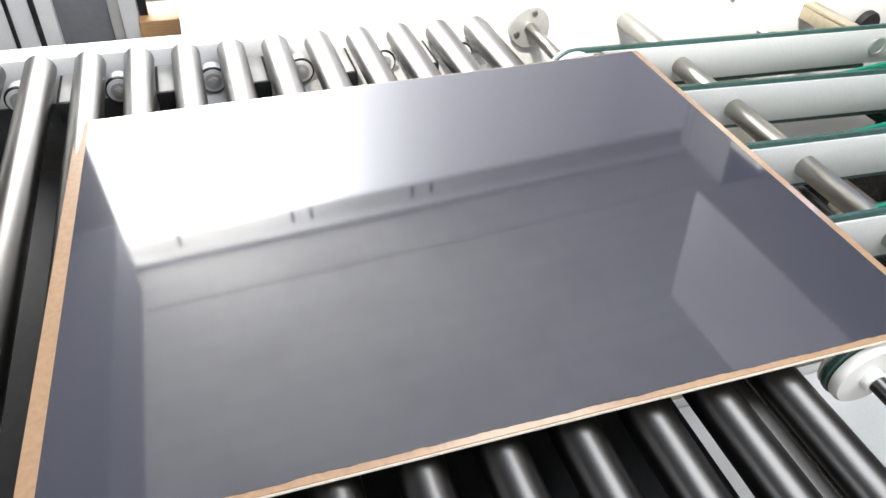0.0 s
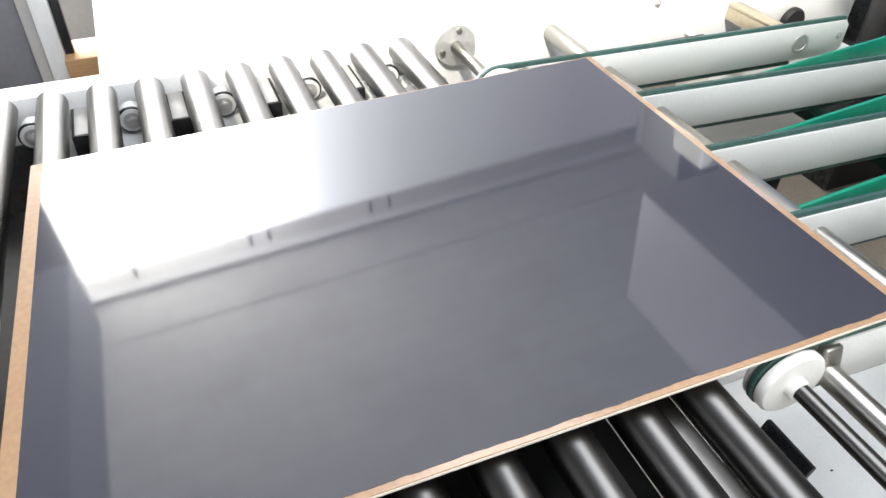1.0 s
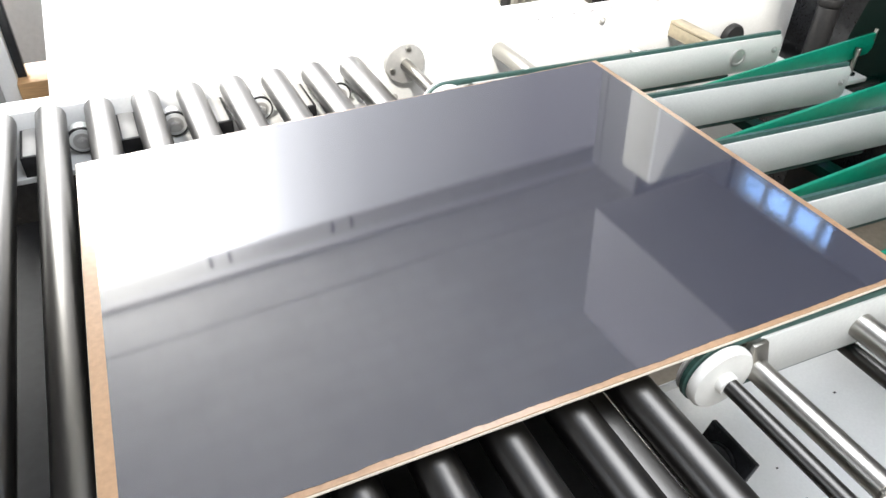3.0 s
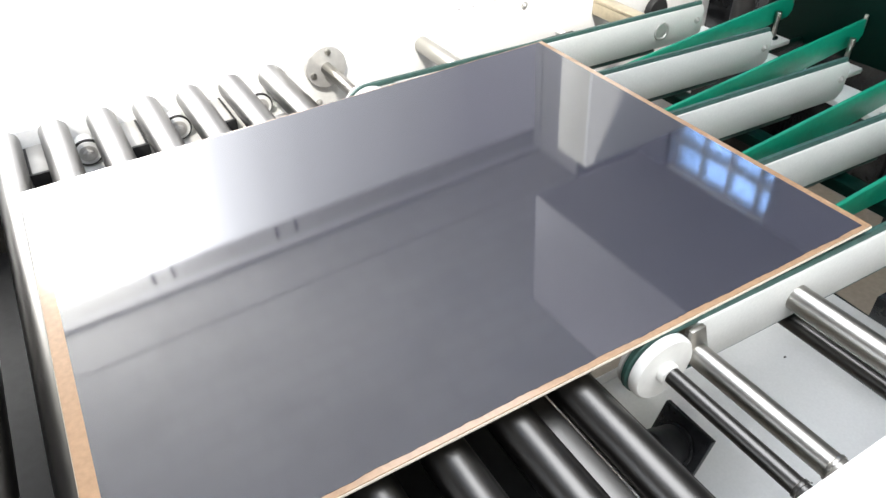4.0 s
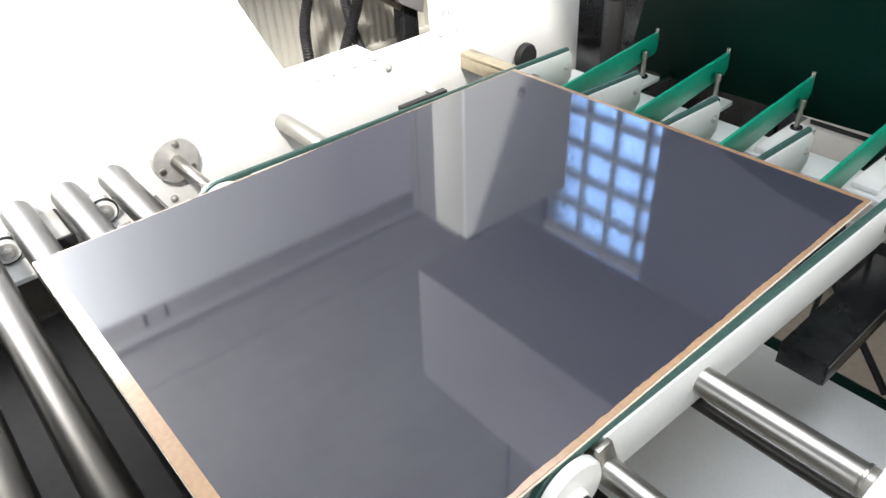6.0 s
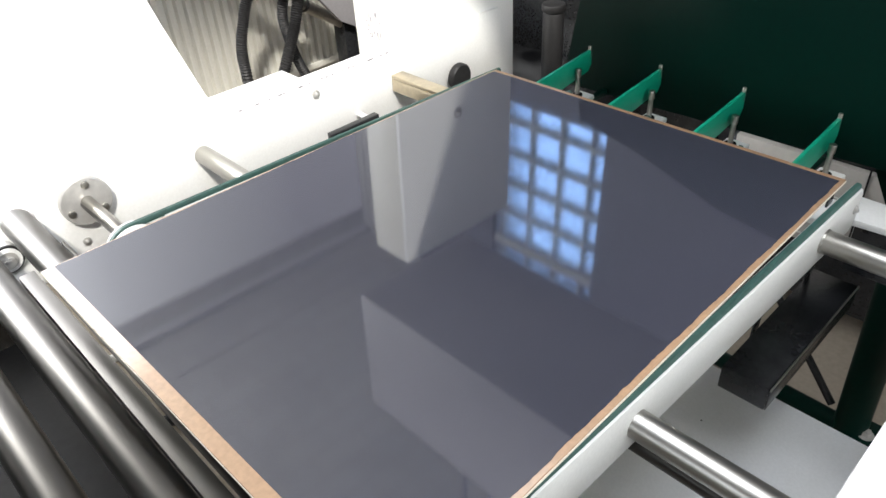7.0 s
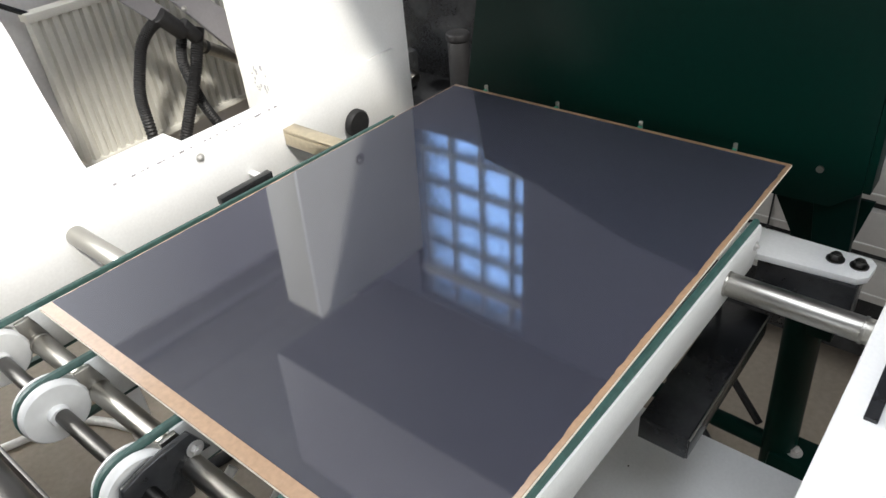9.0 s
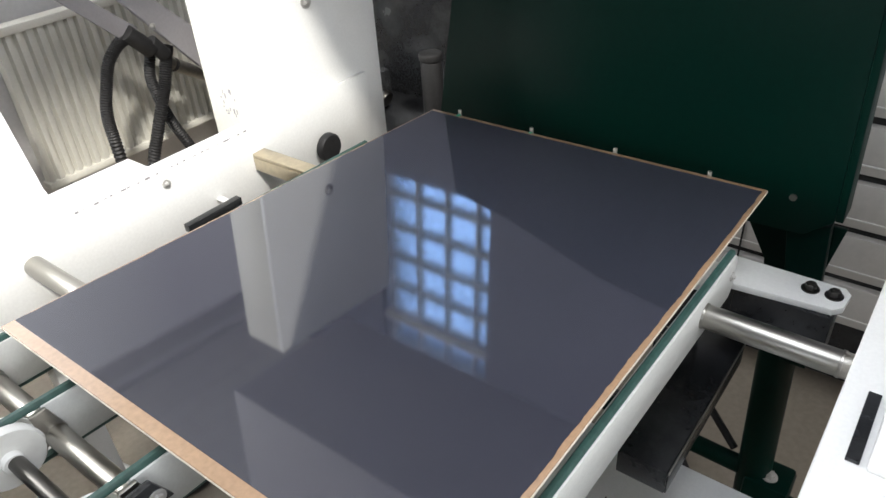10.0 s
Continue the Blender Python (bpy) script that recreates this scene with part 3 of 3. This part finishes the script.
# ---- tilting table ----
def tilt_table():
    ob = thing("tilting_table", (1.638, 0, 0), "dark green painted tilting plate with slanted arms", "tilting table")
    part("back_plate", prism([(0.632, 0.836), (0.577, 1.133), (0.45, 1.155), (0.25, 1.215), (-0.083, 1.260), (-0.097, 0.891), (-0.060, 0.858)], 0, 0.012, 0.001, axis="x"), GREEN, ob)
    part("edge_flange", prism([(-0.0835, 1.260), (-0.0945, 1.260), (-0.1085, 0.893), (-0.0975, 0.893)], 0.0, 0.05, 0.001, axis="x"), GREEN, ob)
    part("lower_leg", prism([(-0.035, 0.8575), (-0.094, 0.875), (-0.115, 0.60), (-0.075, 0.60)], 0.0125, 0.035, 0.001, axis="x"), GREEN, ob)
    part("plate_bolt", rod((0, -0.036, 0.916), (-0.003, -0.036, 0.916), 0.0055, 12), STEEL, ob)
    for y in (0.533, 0.382, 0.227, 0.075):
        outline = [(-0.700, 0.888), (-0.30, 0.924), (-0.052, 0.945), (-0.048, 0.942), (-0.048, 0.915), (-0.056, 0.904), (-0.30, 0.872), (-0.700, 0.872)]
        arm = part("arm", prism(outline, y - 0.003, y + 0.003, 0.0012), FIN_GREEN, ob, "bright green slanted arm")
        part("end_stop", rod((-0.051, y, 0.928), (-0.051, y, 0.952), 0.0034, 12, 0.0008), STEEL, arm)
    part("arm_bar", box(-0.42, -0.39, 0.03, 0.58, 0.848, 0.8655, 0.001), GREEN, ob)
    for y in (0.09, 0.52):
        part("bar_link", box(-0.39, 0.0, y, y + 0.012, 0.838, 0.850, 0.001), GREEN, ob)


tilt_table()


def end_plates():
    ob = thing("end_crossbar", (0, 0, 0), "white steel crossbar under the rail ends", "crossbar")
    part("stop_plate", prism([(1.440, -0.01), (1.452, -0.142), (1.464, -0.153), (1.496, -0.155), (1.507, -0.146), (1.507, -0.005)], 0.866, 0.876, 0.001, axis="z"), WHITE, ob)
    part("bar", box(1.432, 1.500, 0.0, 0.66, 0.852, 0.862, 0.001), WHITE, ob)
    part("plate_housing", box(1.446, 1.500, -0.146, -0.022, 0.790, 0.8655, 0.002), BLACK, ob, "black housing under the stop plate")
    for y in (-0.108, -0.137):
        hex_bolt((1.482, y, 0.876), (0, 0, 1), 0.0075, 0.008, ob, mat=DARK_STEEL)
    for y in (0.522, 0.366, 0.213, 0.060):
        pin = part("stop_pin", rod((1.539, y, 0.862), (1.539, y, 0.910), 0.0042, 14, 0.001), STEEL, ob)
        part("pin_head", rod((1.539, y, 0.910), (1.539, y, 0.925), 0.0058, 14, 0.0012), STEEL, pin)
        part("pin_base", rod((1.539, y, 0.862), (1.539, y, 0.876), 0.010, 16, 0.0012), BLACK, pin)
        part("end_slab", box(1.440, 1.562, y - 0.024, y + 0.016, 0.8625, 0.8725, 0.003), WHITE, ob)


end_plates()


# ---- things below ----
def black_channel():
    ob = thing("black_channel", (0, 0, 0), "black folded sheet metal channel below the near rail", "sheet channel")
    part("top_sheet", box(1.214, 1.500, -0.040, 0.025, 0.731, 0.734, 0.0008), BLACK, ob)
    part("front_flange", box(1.2125, 1.2155, -0.040, 0.025, 0.696, 0.734, 0.0006), BLACK, ob)
    part("side_flange", box(1.214, 1.500, -0.0425, -0.0402, 0.696, 0.733, 0.0006), BLACK, ob)
    part("bare_edge", box(1.213, 1.500, -0.0435, -0.0420, 0.731, 0.7352, 0.0003), STEEL, ob, "bright bare edge of the folded sheet")
    for x in (1.30, 1.47):
        part("hanger", box(x, x + 0.02, 0.0255, 0.0285, 0.72, 0.90, 0.001), BLACK, ob)


black_channel()


def drip_tray():
    ob = thing("drip_tray", (0, 0, 0), "white sheet metal tray under the belt rails", "tray")
    part("tray_sheet", box(0.62, 1.400, -0.186, 0.225, 0.536, 0.540, 0.001), WHITE, ob)
    rng = random.Random(21)
    bits = [((0.70 + 0.66 * rng.random(), -0.15 + 0.34 * rng.random(), 0.5402), (0.0012 + 0.002 * rng.random(), 0.0008 + 0.001 * rng.random(), 0.0003)) for k in range(16)]
    spots("dirt_specks", bits, RUBBER, ob, "dark specks of dirt")
    part("tray_lip", box(0.6175, 0.620, -0.186, 0.225, 0.536, 0.566, 0.0008), WHITE, ob)
    part("far_lip", box(0.62, 1.400, 0.2255, 0.228, 0.536, 0.560, 0.0008), WHITE, ob)


drip_tray()


def gear_motor():
    ob = thing("gear_motor", (0, 0, 0), "black electric motor with a square flange on the white tray", "motor")
    ob.matrix_basis = pose(0.872, 0.057, 0.548, 0, 22, 0)
    part("flange", box(-0.004, 0.006, -0.043, 0.043, 0.0, 0.088, 0.002), BLACK, ob)
    part("housing", rod((-0.004, 0, 0.044), (-0.062, 0, 0.044), 0.029, 36, 0.004), RUBBER, ob)
    part("collar", rod((-0.004, 0, 0.044), (-0.012, 0, 0.044), 0.033, 36, 0.002), BLACK, ob)
    part("end_cap", rod((-0.062, 0, 0.044), (-0.074, 0, 0.044), 0.026, 28, 0.006), RUBBER, ob)
    part("foot", box(-0.030, 0.004, -0.030, 0.030, -0.006, 0.016, 0.002), BLACK, ob)
    for y in (-0.035, 0.035):
        part("flange_screw", rod((-0.004, y, 0.080), (-0.007, y, 0.080), 0.004, 10), BLACK, ob)


gear_motor()


def carrier_plate():
    ob = thing("black_carrier", (0.742, 0.318, 0.016), "black plate carrying the shafts at one rail", "carrier plate")
    part("plate", prism([(-0.059, 0.91), (-0.05, 0.933), (-0.028, 0.939), (-0.003, 0.941), (0.024, 0.941), (0.039, 0.909), (0.018, 0.912), (0.011, 0.899), (0.008, 0.869), (-0.028, 0.869), (-0.06, 0.874)], -0.034, -0.026, 0.0012), BLACK, ob)
    hex_bolt((0.023, -0.034, 0.921), (0, -1, 0), 0.006, 0.004, ob)


carrier_plate()


def green_stand():
    ob = thing("green_stand", (1.70, 0, 0), "dark green welded tube stand below the table", "machine stand")
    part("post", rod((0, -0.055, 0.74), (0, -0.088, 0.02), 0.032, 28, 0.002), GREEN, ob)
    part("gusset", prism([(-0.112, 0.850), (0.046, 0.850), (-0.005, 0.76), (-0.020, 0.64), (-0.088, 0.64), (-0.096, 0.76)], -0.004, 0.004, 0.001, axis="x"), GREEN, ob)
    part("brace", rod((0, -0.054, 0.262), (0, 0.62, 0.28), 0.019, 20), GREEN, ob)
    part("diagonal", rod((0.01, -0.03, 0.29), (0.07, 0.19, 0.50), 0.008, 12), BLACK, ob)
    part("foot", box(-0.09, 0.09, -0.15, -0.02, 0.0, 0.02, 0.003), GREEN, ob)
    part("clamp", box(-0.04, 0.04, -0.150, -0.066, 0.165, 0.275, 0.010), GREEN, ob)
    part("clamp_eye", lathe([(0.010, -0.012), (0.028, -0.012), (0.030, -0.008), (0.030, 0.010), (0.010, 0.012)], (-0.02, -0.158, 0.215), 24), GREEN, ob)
    hex_bolt((-0.01, -0.108, 0.275), (0, 0, 1), 0.010, 0.01, ob)


green_stand()


def far_machine_parts():
    ob = thing("radiator", (1.63, 2.58, 0.16), "cream ribbed panel radiator under the wall", "radiator")
    n, pitch = 26, 0.0392
    outline = []
    for k in range(n):
        x = k * pitch
        outline += [(x, 0.0), (x + 0.018, 0.0), (x + 0.023, 0.022), (x + 0.034, 0.022)]
    outline += [(n * pitch, 0.0), (n * pitch, 0.05), (0, 0.05)]
    part("ribbed_panel", prism(outline, 0.03, 0.60, axis="z"), RADIATOR, ob)
    part("top_grille", box(-0.01, n * pitch + 0.01, -0.008, 0.058, 0.60, 0.632, 0.004), RADIATOR, ob)
    part("bottom_rail", box(-0.01, n * pitch + 0.01, -0.004, 0.054, 0.0, 0.03, 0.004), RADIATOR, ob)
    for x in (0.1, n * pitch - 0.1):
        part("foot", box(x - 0.02, x + 0.02, 0.01, 0.04, -0.20, 0.0, 0.002), RADIATOR, ob)
    part("wall_pipe", rod((0.02, 0.03, 0.62), (-0.10, 0.03, 0.70), 0.010, 14), BLACK, ob)
    for pts, r in (([(1.985, 2.30, 0.715), (1.925, 2.30, 0.700), (1.868, 2.30, 0.650), (1.832, 2.30, 0.575), (1.800, 2.30, 0.480), (1.795, 2.30, 0.38), (1.80, 2.30, 0.20), (1.84, 2.31, 0.03)], 0.021),
                   ([(2.110, 2.30, 0.640), (2.085, 2.29, 0.595), (2.045, 2.28, 0.510), (2.010, 2.28, 0.440), (1.965, 2.29, 0.340), (1.915, 2.30, 0.220), (1.87, 2.3, 0.03)], 0.023),
                   ([(2.060, 2.33, 0.640), (2.030, 2.34, 0.540), (2.040, 2.34, 0.440), (2.070, 2.35, 0.330), (2.125, 2.36, 0.200), (2.2, 2.4, 0.03)], 0.020)):
        h = part("corrugated_hose", hose(pts, r, 0.0024, 14, 22), RUBBER)
        tagged(h, "black corrugated flexible hose hanging from an arm", "hose", "hoses before the radiator")
    arm = thing("extraction_arm", (0, 0, 0), "grey steel arm holding the hoses", "machine arm")
    part("upper_bar", prism([(1.700, 0.955), (1.775, 0.955), (2.010, 0.735), (1.960, 0.690)], 2.29, 2.31, 0.002), HOOD, arm)
    part("lower_bar", prism([(1.890, 0.955), (1.975, 0.955), (2.440, 0.480), (2.420, 0.370), (2.300, 0.440)], 2.32, 2.35, 0.003), HOOD, arm)
    part("clamp", rod((1.955, 2.285, 0.735), (2.035, 2.285, 0.645), 0.032, 16, 0.004), RUBBER, arm)
    part("clamp", rod((2.035, 2.285, 0.680), (2.085, 2.285, 0.610), 0.028, 16, 0.004), RUBBER, arm, "second clamp block")
    hex_bolt((2.085, 2.32, 0.715), (0, -1, 0), 0.008, 0.005, arm)
    part("pipe", rod((2.10, 2.36, 0.575), (2.38, 2.40, 0.390), 0.026, 18), STEEL, arm)
    part("pipe_band", rod((2.150, 2.367, 0.542), (2.162, 2.369, 0.534), 0.0275, 18), RUBBER, arm)
    part("stand", box(2.34, 2.42, 2.36, 2.44, 0.0, 0.46, 0.004), BLACK, arm)


far_machine_parts()


def background_things():
    cab = thing("wall_cabinet", (-0.45, 1.45, 0.0), "grey door leaf in a white frame beside pale wooden posts", "cabinet")
    part("door", box(0.320, 0.430, 0.0, 0.03, 0.0, 1.0, 0.003), GREY_WALL, cab)
    part("side_panel", box(0.430, 0.455, -0.01, 0.04, 0.0, 1.02, 0.003), TILE, cab)
    part("post", box(0.455, 0.492, -0.02, 0.05, 0.0, 1.05, 0.003), WHITE, cab)
    part("hinge_strip", box(0.493, 0.512, 0.0, 0.03, 0.0, 1.03, 0.002), BLACK, cab, "dark strip beside the post")
    part("frame", box(0.06, 0.320, -0.02, 0.03, 0.0, 1.05, 0.003), WHITE, cab)
    part("frame_gap", box(0.275, 0.287, -0.024, -0.018, 0.0, 1.05, 0.001), BLACK, cab)
    part("frame_gap", box(0.225, 0.234, -0.024, -0.018, 0.0, 1.05, 0.001), BLACK, cab)
    crate = tagged(part("wooden_block", box(0, 0.20, 0, 0.12, 0, 0.735, 0.004), WOOD), "pale wooden block behind the rollers", "wood block")
    crate.location = (0.040, 1.415, 0.0)
    bin_ = thing("dark_machine", (2.42, 1.42, 0.0), "dark machine parts in the shade", "machine")
    part("body", box(-0.12, 0.18, -0.30, 0.40, 0.0, 0.42, 0.01), BLACK, bin_)
    part("gearbox", box(-0.05, 0.10, 0.12, 0.30, 0.42, 0.55, 0.015), BLACK, bin_)
    part("shaft", rod((0.0, 0.06, 0.47), (0.0, 0.14, 0.50), 0.03, 18, 0.004), DARK_STEEL, bin_)
    part("canister", rod((0.0, -0.152, 0.42), (0.0, -0.152, 0.655), 0.036, 20, 0.008), RUBBER, bin_)
    part("canister_cap", rod((0.0, -0.152, 0.655), (0.0, -0.152, 0.682), 0.040, 20, 0.006), RUBBER, bin_)
    part("back_sheet", box(0.19, 0.22, -0.7, 0.9, 0.0, 1.25, 0.005), BLACK, bin_)
    shelf = thing("stacked_panels", (2.25, -0.80, 0.0), "rack of pale panels with dark gaps", "panel rack")
    for k in range(6):
        z = 0.270 + k * 0.1345
        part("pale_panel", box(0.0, 0.30, 0, 1.30, z, z + 0.112, 0.003), TILE, shelf)
        part("lip", box(-0.003, 0.0, 0.002, 1.298, z + 0.022, z + 0.025), RAIL_WHITE, shelf)
        part("dark_gap", box(0.02, 0.28, 0.02, 1.28, z + 0.112, z + 0.1345), BLACK, shelf)
    for y in (0.80, 0.955):
        part("upright_joint", box(-0.004, 0.0, y, y + 0.004, 0.270, 1.06), BLACK, shelf)
    part("base", box(0, 0.30, 0, 1.30, 0.10, 0.269), BLACK, shelf)
    for y in (0.08, 1.12):
        part("foot", box(0.08, 0.22, y, y + 0.05, 0, 0.10), BLACK, shelf)


background_things()


def floor_cables():
    for name, pts, r, mat, label in (
        ("floor_cable", [(0.55, 1.75, 0.012), (0.75, 1.60, 0.012), (0.95, 1.50, 0.012), (1.05, 1.20, 0.012), (1.02, 0.95, 0.012)], 0.012, PLASTIC, "white plastic cable lying on the floor"),
        ("floor_cable", [(0.60, 1.20, 0.016), (0.78, 1.24, 0.016), (0.92, 1.12, 0.016), (1.10, 1.06, 0.016), (1.40, 1.02, 0.016)], 0.016, RUBBER, "thick black cable lying on the floor"),
        ("floor_cable", [(1.62, 0.10, 0.012), (1.78, 0.06, 0.012), (1.90, 0.16, 0.012), (2.0, 0.40, 0.012)], 0.012, RUBBER, "thin black cable lying on the floor"),
    ):
        tagged(part(name, hose(pts, r, 0, 10, 8), mat), label, "cable", "cables on the floor")
    # An air hose under the rails.
    tagged(part("air_hose", hose([(0.80, 0.30, 0.86), (0.775, 0.30, 0.84), (0.79, 0.30, 0.80), (0.84, 0.32, 0.74), (0.90, 0.40, 0.70), (0.98, 0.62, 0.66)], 0.006, 0, 10, 8), PLASTIC), "white air hose looping under the rails", "hose")


floor_cables()


# ---- the panel that travels ----
def travelling_panel():
    """Origin on the panel's top, 0.42 m before its rear edge and midway across."""
    xa, xb, w, th = -0.42, 0.377, 0.30, 0.0042
    ob = thing("laminated_panel", (0.415, 0.288, 0.9612), "tan fibre board panel covered with glossy grey film", "panel")
    part("board", box(xa, xb, -w, w, -th, -0.0006, 0.0006), MDF, ob, "tan fibre board with a bare border")
    part("core_edge", box(xa - 0.0006, xb + 0.0006, -w - 0.0009, w + 0.0012, -th - 0.0008, -0.0022, 0.0005), CORE, ob, "pale cut edge of the board")
    # Film with straight ends and ragged long sides.
    rng = random.Random(4)
    n = 160
    fa, fb = xa + 0.0150, xb - 0.0095

    def ragged(base):
        out, drift = [], 0.0
        for k in range(n + 1):
            drift = 0.9 * drift + rng.gauss(0, 0.0002)
            chip = 0.0018 * max(0.0, noise.noise(Vector((k * 0.13, base * 40, 0)))) + (rng.random() * 0.0006)
            out.append(base + drift + chip)
        return out

    near_edge, far_edge = ragged(0.0050), ragged(0.0028)
    bm = bmesh.new()
    rows = []
    for k in range(n + 1):
        x = fa + (fb - fa) * k / n
        near, far = -w + near_edge[k], w - far_edge[n - k]
        rows.append([bm.verts.new(p) for p in ((x, near, -0.0006), (x, near, 0.0), (x, far, 0.0), (x, far, -0.0006))])
    for p, q in zip(rows, rows[1:]):
        for j in range(3):
            bm.faces.new((p[j], p[j + 1], q[j + 1], q[j]))
    bm.faces.new(rows[0])
    bm.faces.new(rows[-1][::-1])
    bmesh.ops.recalc_face_normals(bm, faces=bm.faces[:])
    part("film", bm, FILM, ob, "glossy dark grey film, ragged at the long sides")
    return ob


panel = travelling_panel()

PANEL_ROWS = [
    (0, 0.4137, -3.7, -0.52, -1.83, -1.58),
    (0.5, 0.4421, -2.9, -0.44, -1.67, -1.27),
    (1, 0.4704, -2.6, -0.40, -1.80, -1.28),
    (1.5, 0.5014, -1.8, -0.47, -1.67, -0.93),
    (2, 0.5285, -0.9, -0.40, -1.59, -1.25),
    (3.5, 0.6125, 0.5, -0.27, -1.41, -1.35),
    (4, 0.6375, 1.2, -0.15, -1.01, -0.96),
    (4.5, 0.6870, 1.6, -0.17, -0.35, 0.79),
    (5, 0.7568, 3.7, -0.12, 0.51, 0.38),
    (6.5, 0.9496, 0.9, -0.01, 1.09, 0.67),
    (7, 1.0173, -0.4, 0.04, 1.11, 0.80),
    (7.5, 1.0854, -1.8, 0.05, 1.13, 0.80),
    (8, 1.1478, -2.9, 0.09, 1.19, 0.69),
    (8.5, 1.1898, -3.4, 0.06, 1.10, 0.16),
    (9, 1.1910, -3.9, 0.06, 1.17, 0.02),
    (9.5, 1.1953, -3.8, 0.11, 1.15, -0.06),
    (10, 1.2073, 2.9, -0.22, 3.07, 0.25),
]


def motions():
    walk(panel, [(t, pose(x, 0.2887, 0.9625 + dz / 1000, rx, ry, rz)) for t, x, dz, rx, ry, rz in PANEL_ROWS])


motions()
